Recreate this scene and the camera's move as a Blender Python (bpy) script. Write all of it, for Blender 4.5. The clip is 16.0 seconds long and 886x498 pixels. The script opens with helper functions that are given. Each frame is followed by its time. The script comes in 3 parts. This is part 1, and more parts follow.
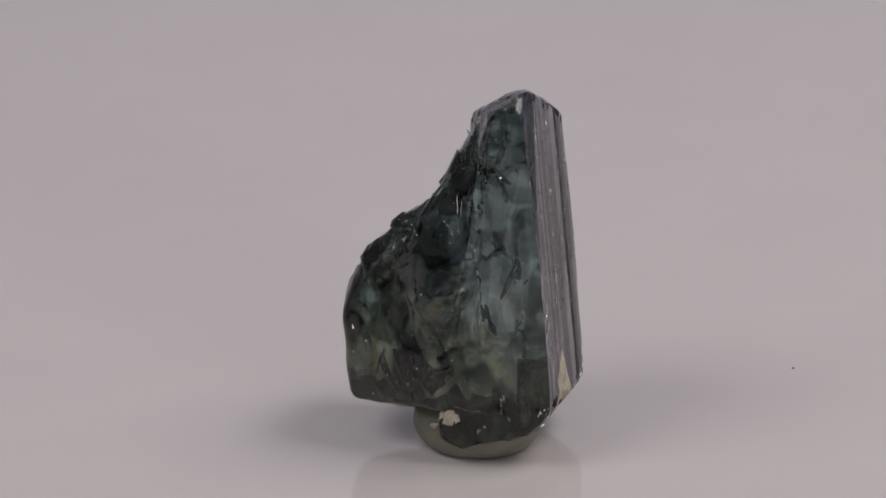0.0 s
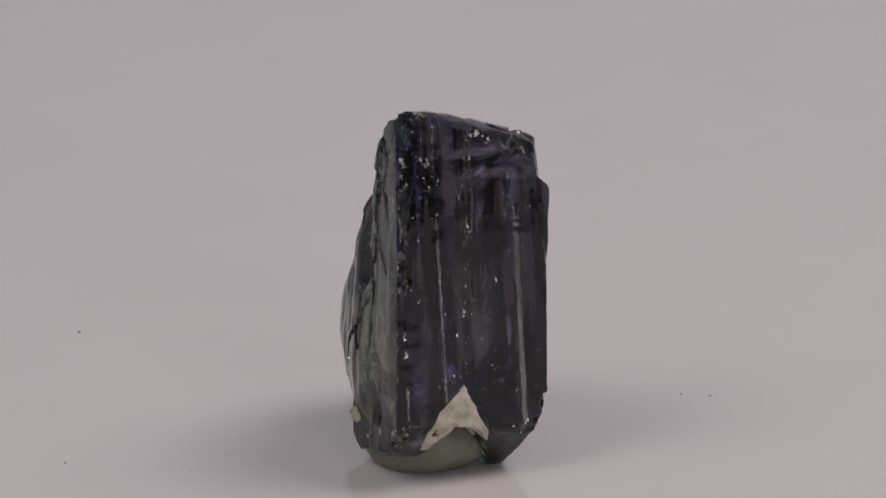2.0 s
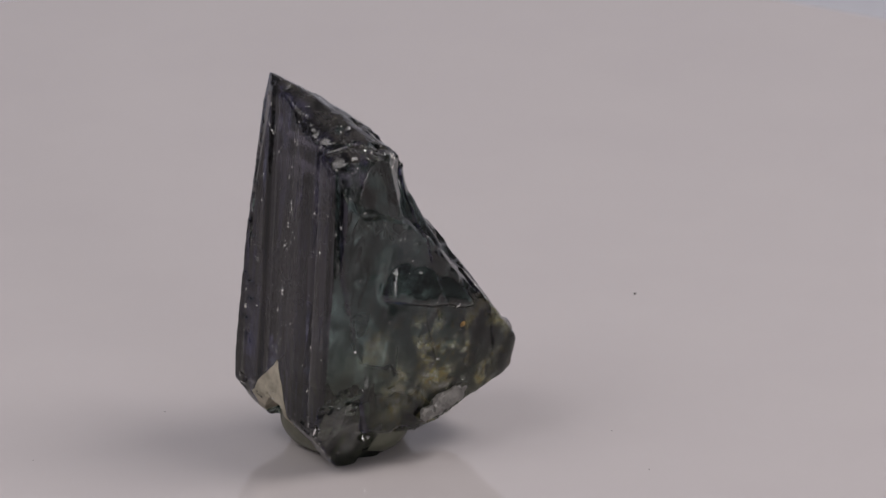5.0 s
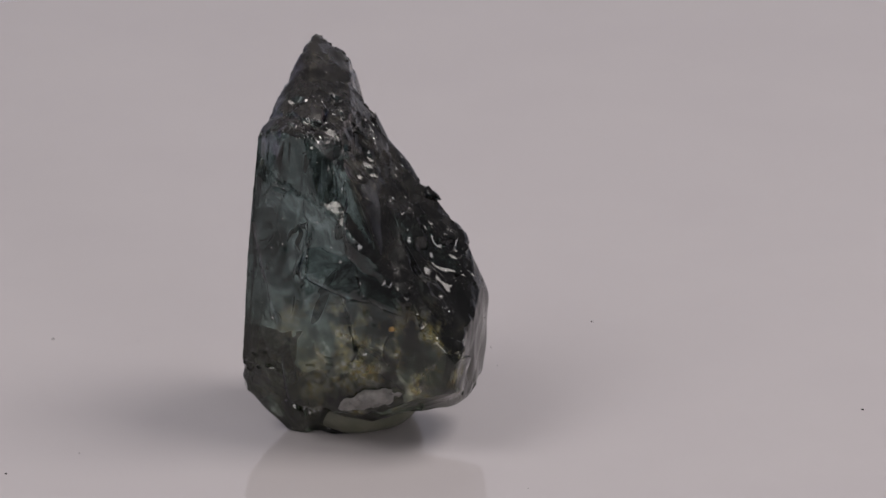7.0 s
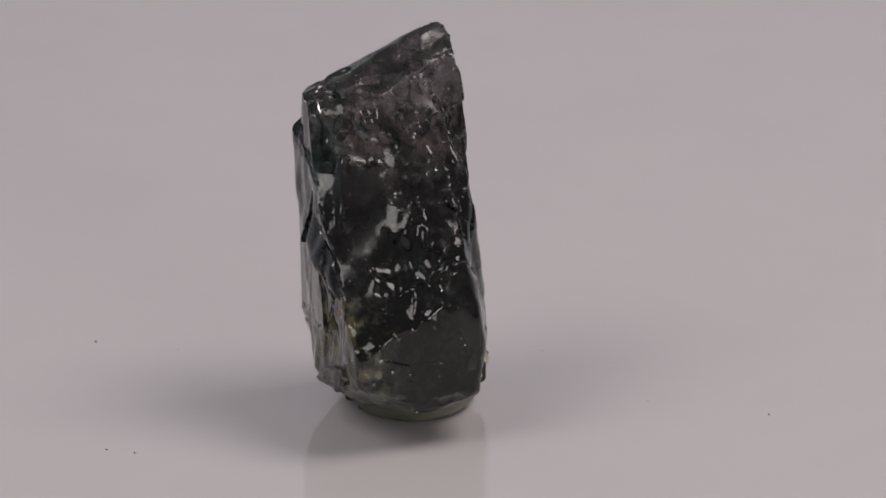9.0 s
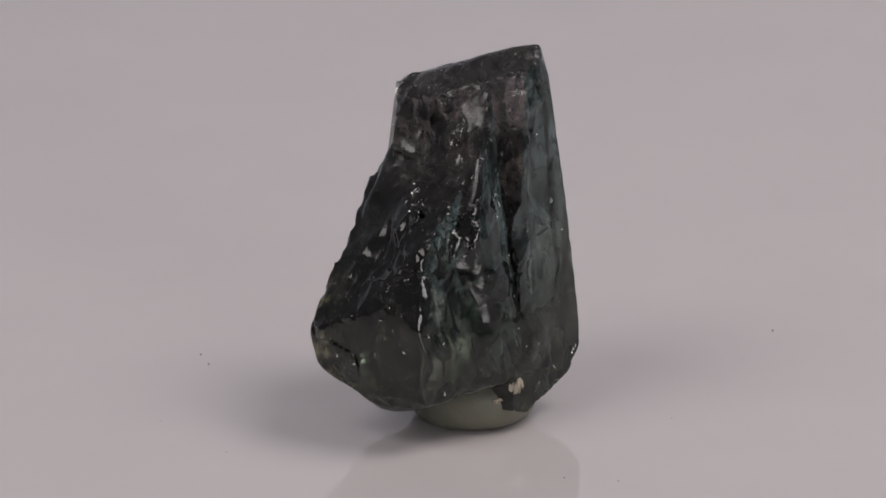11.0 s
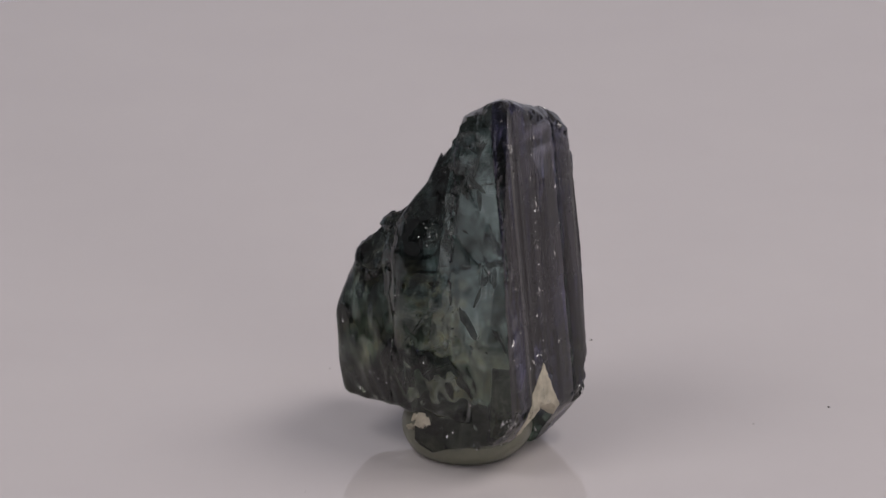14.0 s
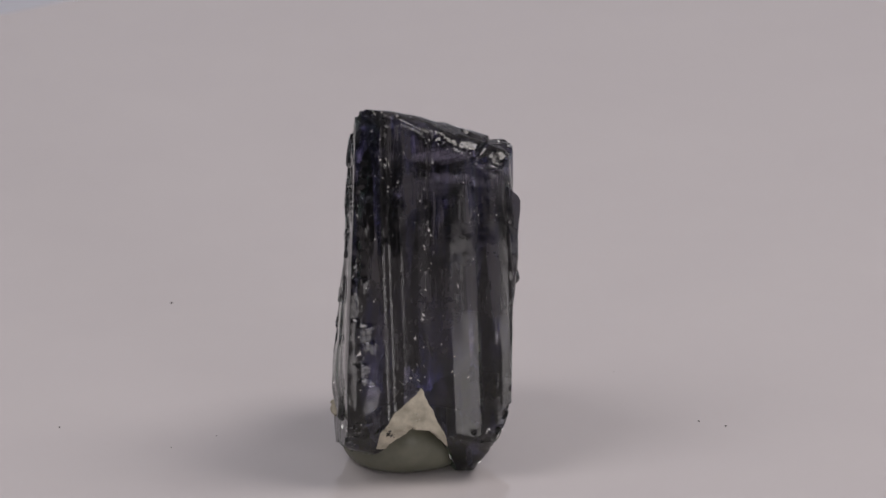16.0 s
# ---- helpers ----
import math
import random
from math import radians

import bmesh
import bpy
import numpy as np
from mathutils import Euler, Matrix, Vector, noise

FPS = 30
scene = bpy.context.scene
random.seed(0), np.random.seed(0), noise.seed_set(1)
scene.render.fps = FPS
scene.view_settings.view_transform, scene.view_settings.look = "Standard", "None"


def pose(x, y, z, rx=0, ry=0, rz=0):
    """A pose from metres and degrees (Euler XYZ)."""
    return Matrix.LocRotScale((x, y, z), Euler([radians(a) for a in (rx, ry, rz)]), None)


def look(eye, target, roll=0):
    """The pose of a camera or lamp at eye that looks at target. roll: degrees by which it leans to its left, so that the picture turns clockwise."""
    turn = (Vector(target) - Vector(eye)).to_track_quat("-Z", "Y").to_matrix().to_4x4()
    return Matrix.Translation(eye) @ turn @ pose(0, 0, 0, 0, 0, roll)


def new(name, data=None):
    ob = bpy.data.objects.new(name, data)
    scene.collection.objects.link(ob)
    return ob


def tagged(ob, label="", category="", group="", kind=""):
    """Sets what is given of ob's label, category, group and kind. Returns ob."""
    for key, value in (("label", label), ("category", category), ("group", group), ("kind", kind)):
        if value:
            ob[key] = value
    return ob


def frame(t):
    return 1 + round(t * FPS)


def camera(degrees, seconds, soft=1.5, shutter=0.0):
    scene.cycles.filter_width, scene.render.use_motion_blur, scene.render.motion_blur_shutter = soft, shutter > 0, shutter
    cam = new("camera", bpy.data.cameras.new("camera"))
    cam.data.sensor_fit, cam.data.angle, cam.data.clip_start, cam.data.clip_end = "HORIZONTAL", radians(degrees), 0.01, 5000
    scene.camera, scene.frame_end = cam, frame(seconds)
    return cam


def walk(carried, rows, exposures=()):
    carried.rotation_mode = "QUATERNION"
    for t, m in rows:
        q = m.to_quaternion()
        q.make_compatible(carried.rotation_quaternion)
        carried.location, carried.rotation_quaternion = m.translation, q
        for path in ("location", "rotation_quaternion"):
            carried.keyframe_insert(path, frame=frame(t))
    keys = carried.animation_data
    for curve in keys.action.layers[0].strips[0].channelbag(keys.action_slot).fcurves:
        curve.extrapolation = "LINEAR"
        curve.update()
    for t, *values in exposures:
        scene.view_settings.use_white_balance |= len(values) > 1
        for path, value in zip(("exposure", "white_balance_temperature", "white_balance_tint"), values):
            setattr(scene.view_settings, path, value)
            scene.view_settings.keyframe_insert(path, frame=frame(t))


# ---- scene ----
# ---- camera ----
cam = camera(5.984, 16.0, soft=1.5)
eye, target, roll = (0.00146, -0.39469, 0.15201), (0.00146, 0.00306, 0.00849), -0.486
walk(cam, [(0.0, look(eye, target, roll)), (16.0, look(eye, target, roll))])
cam.data.dof.use_dof = True
cam.data.dof.focus_distance = 0.420
cam.data.dof.aperture_fstop = 140.0

# ---- light ----
world = bpy.data.worlds.new("studio")
scene.world = world
world.use_nodes = True
world.node_tree.nodes["Background"].inputs["Color"].default_value = (0.80, 0.76, 0.80, 1)
world.node_tree.nodes["Background"].inputs["Strength"].default_value = 0.19
scene.view_settings.exposure = 0.0


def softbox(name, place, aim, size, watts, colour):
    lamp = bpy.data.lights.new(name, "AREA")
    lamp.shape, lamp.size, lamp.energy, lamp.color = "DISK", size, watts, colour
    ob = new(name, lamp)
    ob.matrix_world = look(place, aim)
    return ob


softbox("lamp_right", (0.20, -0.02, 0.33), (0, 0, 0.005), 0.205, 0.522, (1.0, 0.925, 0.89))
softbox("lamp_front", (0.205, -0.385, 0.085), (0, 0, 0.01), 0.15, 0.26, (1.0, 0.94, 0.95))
softbox("lamp_left", (-0.20, -0.13, 0.30), (0, 0, 0.005), 0.215, 0.324, (1.0, 0.945, 0.925))


# ---- materials ----
def material(name):
    m = bpy.data.materials.new(name)
    m.use_nodes = True
    tree = m.node_tree
    return m, tree, tree.nodes["Principled BSDF"]


def noise_node(tree, vector, scale, detail=4.0, rough=0.55, distortion=0.0):
    n = tree.nodes.new("ShaderNodeTexNoise")
    n.inputs["Scale"].default_value = scale
    n.inputs["Detail"].default_value = detail
    n.inputs["Roughness"].default_value = rough
    n.inputs["Distortion"].default_value = distortion
    tree.links.new(vector, n.inputs["Vector"])
    return n.outputs["Fac"]


def ramp_node(tree, value, stops):
    n = tree.nodes.new("ShaderNodeValToRGB")
    while len(n.color_ramp.elements) < len(stops):
        n.color_ramp.elements.new(0.5)
    for e, (p, c) in zip(n.color_ramp.elements, stops):
        e.position, e.color = p, (*c, 1)
    tree.links.new(value, n.inputs["Fac"])
    return n.outputs["Color"]


def mix_node(tree, factor, a, b):
    n = tree.nodes.new("ShaderNodeMix")
    n.data_type = "RGBA"
    tree.links.new(factor, n.inputs[0])
    for value, socket in ((a, n.inputs[6]), (b, n.inputs[7])):
        if isinstance(value, tuple):
            socket.default_value = (*value, 1)
        else:
            tree.links.new(value, socket)
    return n.outputs[2]


def range_node(tree, value, a, b, c, d):
    n = tree.nodes.new("ShaderNodeMapRange")
    n.inputs["From Min"].default_value, n.inputs["From Max"].default_value = a, b
    n.inputs["To Min"].default_value, n.inputs["To Max"].default_value = c, d
    tree.links.new(value, n.inputs["Value"])
    return n.outputs["Result"]


def stretched(tree, scale):
    """Object coordinates, stretched by scale."""
    co = tree.nodes.new("ShaderNodeTexCoord")
    n = tree.nodes.new("ShaderNodeMapping")
    n.inputs["Scale"].default_value = scale
    tree.links.new(co.outputs["Object"], n.inputs["Vector"])
    return n.outputs["Vector"]


def bump_node(tree, height, strength, distance, under=None):
    n = tree.nodes.new("ShaderNodeBump")
    n.inputs["Strength"].default_value, n.inputs["Distance"].default_value = strength, distance
    tree.links.new(height, n.inputs["Height"])
    if under:
        tree.links.new(under, n.inputs["Normal"])
    return n.outputs["Normal"]


def math_node(tree, operation, a, b):
    n = tree.nodes.new("ShaderNodeMath")
    n.operation = operation
    for value, socket in ((a, n.inputs[0]), (b, n.inputs[1])):
        if isinstance(value, (int, float)):
            socket.default_value = value
        else:
            tree.links.new(value, socket)
    return n.outputs[0]


def shard_node(tree, vector, scale, warp):
    """Angular patches, each with a value of its own."""
    shift = tree.nodes.new("ShaderNodeTexNoise")
    shift.inputs["Scale"].default_value, shift.inputs["Detail"].default_value = scale * 1.5, 3
    tree.links.new(vector, shift.inputs["Vector"])
    mixed = tree.nodes.new("ShaderNodeVectorMath")
    mixed.operation = "MULTIPLY_ADD"
    tree.links.new(shift.outputs["Color"], mixed.inputs[0])
    mixed.inputs[1].default_value = (warp / scale,) * 3
    tree.links.new(vector, mixed.inputs[2])
    cells = tree.nodes.new("ShaderNodeTexVoronoi")
    cells.inputs["Scale"].default_value = scale
    tree.links.new(mixed.outputs[0], cells.inputs["Vector"])
    split = tree.nodes.new("ShaderNodeSeparateColor")
    tree.links.new(cells.outputs["Color"], split.inputs[0])
    return split.outputs[0]


def crystal_material():
    """Three colours by the crystal's axes: teal across the sides, violet on the prism, smoky on the broken end."""
    m, tree, bsdf = material("zoned_crystal")
    plain = stretched(tree, (1000, 1000, 1000))          # millimetres
    long = stretched(tree, (1000, 1000, 90))             # drawn out along the crystal's length
    lines = stretched(tree, (1000, 1000, 14))
    split, way = tree.nodes.new("ShaderNodeSeparateXYZ"), tree.nodes.new("ShaderNodeSeparateXYZ")
    tree.links.new(plain, split.inputs[0])
    tree.links.new(tree.nodes.new("ShaderNodeTexCoord").outputs["Normal"], way.inputs[0])
    cloud = noise_node(tree, plain, 0.50, 7, 0.66, 1.1)
    speckle = noise_node(tree, plain, 3.2, 5, 0.75, 0.4)
    # angular lighter patches: facets refracted inside the stone, imitated in the tint
    shard = shard_node(tree, stretched(tree, (1000, 1000, 380)), 0.55, 0.14)
    sliver = shard_node(tree, stretched(tree, (1000, 1000, 500)), 1.7, 0.3)
    blend = math_node(tree, "ADD", math_node(tree, "MULTIPLY", cloud, 0.50), math_node(tree, "ADD", math_node(tree, "MULTIPLY", speckle, 0.09), 0.055))
    soft = math_node(tree, "ADD", blend, math_node(tree, "ADD", math_node(tree, "ADD", range_node(tree, shard, 0.60, 0.66, 0.02, 0.075), range_node(tree, sliver, 0.74, 0.78, 0, 0.045)), math_node(tree, "ADD", range_node(tree, split.outputs["X"], 2.5, 3.3, 0.085, 0.135), range_node(tree, way.outputs["Y"], -0.3, 0.3, 0, -0.022))))
    blend = math_node(tree, "ADD", blend, math_node(tree, "ADD", math_node(tree, "MULTIPLY", shard, 0.09), math_node(tree, "MULTIPLY", sliver, 0.06)))
    blend = math_node(tree, "ADD", blend, 0.075)
    teal = ramp_node(tree, soft, [(0.42, (0.003, 0.005, 0.005)), (0.48, (0.024, 0.040, 0.038)), (0.53, (0.080, 0.122, 0.120)), (0.61, (0.26, 0.35, 0.345))])
    streak = noise_node(tree, long, 1.1, 6, 0.65, 0.3)
    band = shard_node(tree, lines, 1.3, 0.3)
    streak = math_node(tree, "ADD", math_node(tree, "MULTIPLY", streak, 0.60), math_node(tree, "MULTIPLY", band, 0.22))
    streak = math_node(tree, "ADD", streak, math_node(tree, "MULTIPLY", speckle, 0.18))
    violet = ramp_node(tree, streak, [(0.41, (0.002, 0.0016, 0.005)), (0.51, (0.009, 0.009, 0.021)), (0.58, (0.034, 0.034, 0.115)), (0.64, (0.22, 0.21, 0.50))])
    smoky = ramp_node(tree, blend, [(0.47, (0.001, 0.001, 0.001)), (0.56, (0.008, 0.007, 0.006)), (0.62, (0.05, 0.043, 0.038)), (0.70, (0.20, 0.17, 0.15))])
    olive = ramp_node(tree, blend, [(0.41, (0.006, 0.007, 0.004)), (0.49, (0.055, 0.068, 0.028)), (0.55, (0.120, 0.138, 0.050)), (0.63, (0.31, 0.33, 0.12))])
    across = range_node(tree, math_node(tree, "ABSOLUTE", way.outputs["Y"], 0), 0.45, 0.75, 0, 1)
    front = range_node(tree, way.outputs["X"], 0.30, 0.60, 0, 1)
    across = math_node(tree, "MAXIMUM", across, math_node(tree, "MULTIPLY", math_node(tree, "MULTIPLY", range_node(tree, split.outputs["Z"], 6.0, 4.5, 0, 0.85), range_node(tree, math_node(tree, "ABSOLUTE", way.outputs["Y"], 0), 0.10, 0.35, 0, 1)), math_node(tree, "SUBTRACT", 1.0, front)))
    # a cloudy brownish zone near the broken end
    haze = math_node(tree, "MULTIPLY", range_node(tree, split.outputs["Z"], 11.6, 14.0, 0, 1), range_node(tree, blend, 0.45, 0.58, 0, 0.8))
    smoky = mix_node(tree, haze, smoky, (0.30, 0.255, 0.235))
    peak = math_node(tree, "MULTIPLY", range_node(tree, split.outputs["Z"], 15.0, 17.0, 0, 1), range_node(tree, blend, 0.42, 0.54, 0.25, 0.85))
    smoky = mix_node(tree, peak, smoky, (0.26, 0.235, 0.25))
    zone = mix_node(tree, across, mix_node(tree, front, smoky, violet), teal)
    low = math_node(tree, "MULTIPLY", math_node(tree, "MULTIPLY", range_node(tree, split.outputs["Z"], 7.0, 3.0, 0, 1), math_node(tree, "MULTIPLY", range_node(tree, split.outputs["Y"], -1.0, 1.5, 0.42, 0.72), range_node(tree, math_node(tree, "ABSOLUTE", way.outputs["Y"], 0), 0.1, 0.4, 0.65, 1))), math_node(tree, "SUBTRACT", 1.0, math_node(tree, "MULTIPLY", front, 0.6)))
    zone = mix_node(tree, low, zone, olive)
    # iron stain on the back of the side growth
    stain = noise_node(tree, plain, 0.75, 8, 0.68, 0.15)
    back = math_node(tree, "MULTIPLY", range_node(tree, split.outputs["Y"], 2.4, 3.3, 0, 1), range_node(tree, split.outputs["Z"], 8.4, 6.6, 0, 1))
    spot = math_node(tree, "MULTIPLY", back, range_node(tree, stain, 0.49, 0.62, 0, 0.9))
    zone = mix_node(tree, spot, zone, ramp_node(tree, speckle, [(0.36, (0.30, 0.18, 0.05)), (0.44, (0.46, 0.40, 0.12)), (0.50, (0.38, 0.38, 0.24)), (0.60, (0.60, 0.59, 0.52))]))
    # a patchy pale lavender band under the top of the prism
    veil = range_node(tree, noise_node(tree, stretched(tree, (1000, 420, 1500)), 0.75, 6, 0.6, 0.5), 0.50, 0.60, 0, 0.7)
    veil = math_node(tree, "MULTIPLY", veil, math_node(tree, "MULTIPLY", range_node(tree, split.outputs["Z"], 14.2, 15.6, 0, 1), range_node(tree, split.outputs["Z"], 17.4, 16.9, 0, 1)))
    veil = math_node(tree, "MULTIPLY", veil, front)
    zone = mix_node(tree, veil, zone, (0.36, 0.33, 0.46))
    # grey strips along the prism's growth lines: their sheen put into the colour
    sheen_lines = range_node(tree, noise_node(tree, lines, 1.15, 6, 0.75), 0.43, 0.53, 0, 1)
    height = range_node(tree, split.outputs["Z"], 4.0, 11.0, -0.16, 0.12)
    sheen_patches = range_node(tree, math_node(tree, "ADD", noise_node(tree, plain, 0.26, 5, 0.65), height), 0.42, 0.60, 0, 1)
    strips = math_node(tree, "MULTIPLY", math_node(tree, "MULTIPLY", sheen_lines, sheen_patches), math_node(tree, "ADD", math_node(tree, "MULTIPLY", front, 0.8), 0.1))
    zone = mix_node(tree, strips, zone, mix_node(tree, band, (0.010, 0.009, 0.011), (0.060, 0.053, 0.062)))
    tree.links.new(zone, bsdf.inputs["Base Color"])
    cover = math_node(tree, "MAXIMUM", math_node(tree, "MAXIMUM", strips, math_node(tree, "MULTIPLY", veil, 0.55)), math_node(tree, "MULTIPLY", spot, 0.6))
    tree.links.new(range_node(tree, cover, 0, 1, 0.96, 0.25), bsdf.inputs["Transmission Weight"])
    bsdf.inputs["IOR"].default_value = 1.57
    grime = range_node(tree, noise_node(tree, plain, 1.5, 6, 0.7), 0.58, 0.75, 0.0, 0.14)
    end = math_node(tree, "MULTIPLY", math_node(tree, "SUBTRACT", 1.0, across), math_node(tree, "MULTIPLY", math_node(tree, "SUBTRACT", 1.0, front), range_node(tree, noise_node(tree, plain, 0.9, 5, 0.65), 0.42, 0.58, 0.05, 0.28)))
    end = math_node(tree, "MULTIPLY", end, range_node(tree, split.outputs["Z"], 5.5, 7.5, 0.2, 1))
    grime = math_node(tree, "MAXIMUM", grime, end)
    tree.links.new(math_node(tree, "MAXIMUM", grime, math_node(tree, "MULTIPLY", strips, 0.35)), bsdf.inputs["Roughness"])
    fine = bump_node(tree, noise_node(tree, lines, 3.0, 2, 0.5), 0.05, 0.00006)
    tree.links.new(bump_node(tree, noise_node(tree, plain, 0.7, 1.5, 0.4, 0.8), 0.05, 0.00025, fine), bsdf.inputs["Normal"])
    return m


def plate_material():
    m, tree, bsdf = material("white_acrylic")
    v = stretched(tree, (1000, 1000, 1000))
    tree.links.new(mix_node(tree, noise_node(tree, v, 0.12, 4), (0.700, 0.655, 0.672), (0.750, 0.707, 0.714)), bsdf.inputs["Base Color"])
    tree.links.new(range_node(tree, noise_node(tree, v, 0.5, 5), 0.3, 0.7, 0.02, 0.05), bsdf.inputs["Roughness"])
    bsdf.inputs["IOR"].default_value = 1.62
    return m


def simple_material(name, a, b, scale, rough, transmission=0.0, subsurface=0.0, relief=0.3):
    m, tree, bsdf = material(name)
    v = stretched(tree, (1000, 1000, 1000))
    n = noise_node(tree, v, scale, 6, 0.6)
    tree.links.new(mix_node(tree, range_node(tree, n, 0.35, 0.65, 0, 1), a, b), bsdf.inputs["Base Color"])
    bsdf.inputs["Roughness"].default_value = rough
    bsdf.inputs["Transmission Weight"].default_value = transmission
    if subsurface:
        bsdf.inputs["Subsurface Weight"].default_value = subsurface
        bsdf.inputs["Subsurface Radius"].default_value = (1.0, 1.0, 0.8)
        bsdf.inputs["Subsurface Scale"].default_value = 0.0008
    tree.links.new(bump_node(tree, noise_node(tree, v, scale * 4, 5, 0.65), relief, 0.0001), bsdf.inputs["Normal"])
    return m


CRYSTAL = crystal_material()
PLATE = plate_material()
PUTTY = simple_material("grey_putty", (0.135, 0.14, 0.105), (0.215, 0.215, 0.165), 0.5, 0.42, 0.0, 0.6, 0.15)
MATRIX = simple_material("cream_matrix", (0.62, 0.57, 0.46), (0.36, 0.33, 0.26), 1.2, 0.75)
QUARTZ = simple_material("cloudy_quartz", (0.50, 0.48, 0.46), (0.26, 0.25, 0.24), 1.6, 0.28, 0.55)
AMBER = simple_material("amber_stain", (0.42, 0.27, 0.09), (0.16, 0.09, 0.03), 5.0, 0.35)
# nearly metallic, though the stone holds no metal: added to give it glints
FLECK = simple_material("glint_fleck", (0.75, 0.76, 0.76), (0.92, 0.92, 0.90), 2.0, 0.10)
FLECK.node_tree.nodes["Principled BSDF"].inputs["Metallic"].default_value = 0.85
CRACK = simple_material("silvery_crack", (0.30, 0.33, 0.33), (0.62, 0.64, 0.64), 1.0, 0.10, 0.35)
DUST = simple_material("dark_dust", (0.02, 0.02, 0.02), (0.06, 0.05, 0.04), 8, 0.9)
TABLE = simple_material("dark_table", (0.035, 0.033, 0.032), (0.06, 0.056, 0.053), 0.05, 0.6)
PAPER = simple_material("pale_paper", (0.72, 0.74, 0.82), (0.76, 0.78, 0.86), 0.02, 0.8)


# ---- shaping: solids given by distance, in millimetres ----
def facet(azimuth, rise, distance):
    """A crystal face: the way it looks, in degrees, and its distance from the origin in millimetres."""
    a, e = radians(azimuth), radians(rise)
    return (math.cos(a) * math.cos(e), math.sin(a) * math.cos(e), math.sin(e), distance)


def cut(p, faces):
    d = np.full(len(p), -1e3)
    for x, y, z, w in faces:
        d = np.maximum(d, p[:, 0] * x + p[:, 1] * y + p[:, 2] * z - w)
    return d


def round_cut(p, faces, soft=0.2):
    """The same, with edges rounded off by about soft."""
    d = np.stack([p[:, 0] * x + p[:, 1] * y + p[:, 2] * z - w for x, y, z, w in faces], 1)
    top = d.max(1)
    return top + soft * np.log(np.exp((d - top[:, None]) / soft).sum(1))


def waves(p, size, seed):
    """Smooth uneven relief of about one unit, from a few random waves."""
    rng = np.random.default_rng(seed)
    out = np.zeros(len(p))
    for k in rng.normal(0, 6.28 / size / 1.7, (9, 3)):
        out += np.sin(p @ k + rng.uniform(0, 6.28))
    return out / 3


def solid(name, distance, low, high, step, mat, parent=None, label="", smooth=28):
    """A mesh of the surface where distance(points) is nought, with its sharp edges kept."""
    axes = [np.arange(a, b + step, step) for a, b in zip(low, high)]
    n = [len(a) for a in axes]
    grid = np.stack(np.meshgrid(*axes, indexing="ij"), -1).reshape(-1, 3)
    f = np.concatenate([distance(grid[i:i + 400000]) for i in range(0, len(grid), 400000)]).reshape(n)
    inside = f < 0
    cells = [k - 1 for k in n]
    total = cells[0] * cells[1] * cells[2]
    ata, atb = np.zeros((total, 3, 3)), np.zeros((total, 3))
    mass, hits = np.zeros((total, 3)), np.zeros(total)
    quads = []
    for ax in range(3):
        u, v = [k for k in range(3) if k != ax]
        lo = [slice(None)] * 3
        hi = [slice(None)] * 3
        lo[ax], hi[ax] = slice(0, -1), slice(1, None)
        i0 = np.argwhere(inside[tuple(lo)] != inside[tuple(hi)])
        keep = (i0[:, u] > 0) & (i0[:, v] > 0) & (i0[:, u] < cells[u]) & (i0[:, v] < cells[v])
        i0 = i0[keep]
        if not len(i0):
            continue
        i1 = i0.copy()
        i1[:, ax] += 1
        fa, fb = f[tuple(i0.T)], f[tuple(i1.T)]
        s = fa / (fa - fb)
        pa = np.stack([axes[k][i0[:, k]] for k in range(3)], 1)
        p = pa.copy()
        p[:, ax] += s * step
        h = step * 0.2
        g = np.stack([distance(p + h * np.eye(3)[k]) - distance(p - h * np.eye(3)[k]) for k in range(3)], 1)
        g /= np.maximum(np.linalg.norm(g, axis=1, keepdims=True), 1e-9)
        ring = []
        for du, dv in ((0, 0), (-1, 0), (-1, -1), (0, -1)):
            c = i0.copy()
            c[:, u] += du
            c[:, v] += dv
            ci = (c[:, 0] * cells[1] + c[:, 1]) * cells[2] + c[:, 2]
            ring.append(ci)
            np.add.at(ata, ci, g[:, :, None] * g[:, None, :])
            np.add.at(atb, ci, g * (g * p).sum(1, keepdims=True))
            np.add.at(mass, ci, p)
            np.add.at(hits, ci, 1)
        q = np.stack(ring, 1)
        flip = (fa < 0) != (ax == 1)
        q[~flip] = q[~flip][:, ::-1]
        quads.append(q)
    quads = np.concatenate(quads)
    used = np.nonzero(hits)[0]
    mid = mass[used] / hits[used][:, None]
    a = ata[used] + 0.12 * np.eye(3)
    b = atb[used] + 0.12 * mid
    place = np.linalg.solve(a, b[:, :, None])[:, :, 0]
    drift = np.clip(place - mid, -step, step)
    index = np.full(total, -1)
    index[used] = np.arange(len(used))
    me = bpy.data.meshes.new(name)
    me.from_pydata(((mid + drift) * 0.001).tolist(), [], index[quads].tolist())
    me.update()
    me.polygons.foreach_set("use_smooth", np.ones(len(me.polygons), bool))
    me.set_sharp_from_angle(angle=radians(smooth))
    me.materials.append(mat)
    ob = new(name, me)
    ob.parent = parent
    if label:
        tagged(ob, label)
    return ob


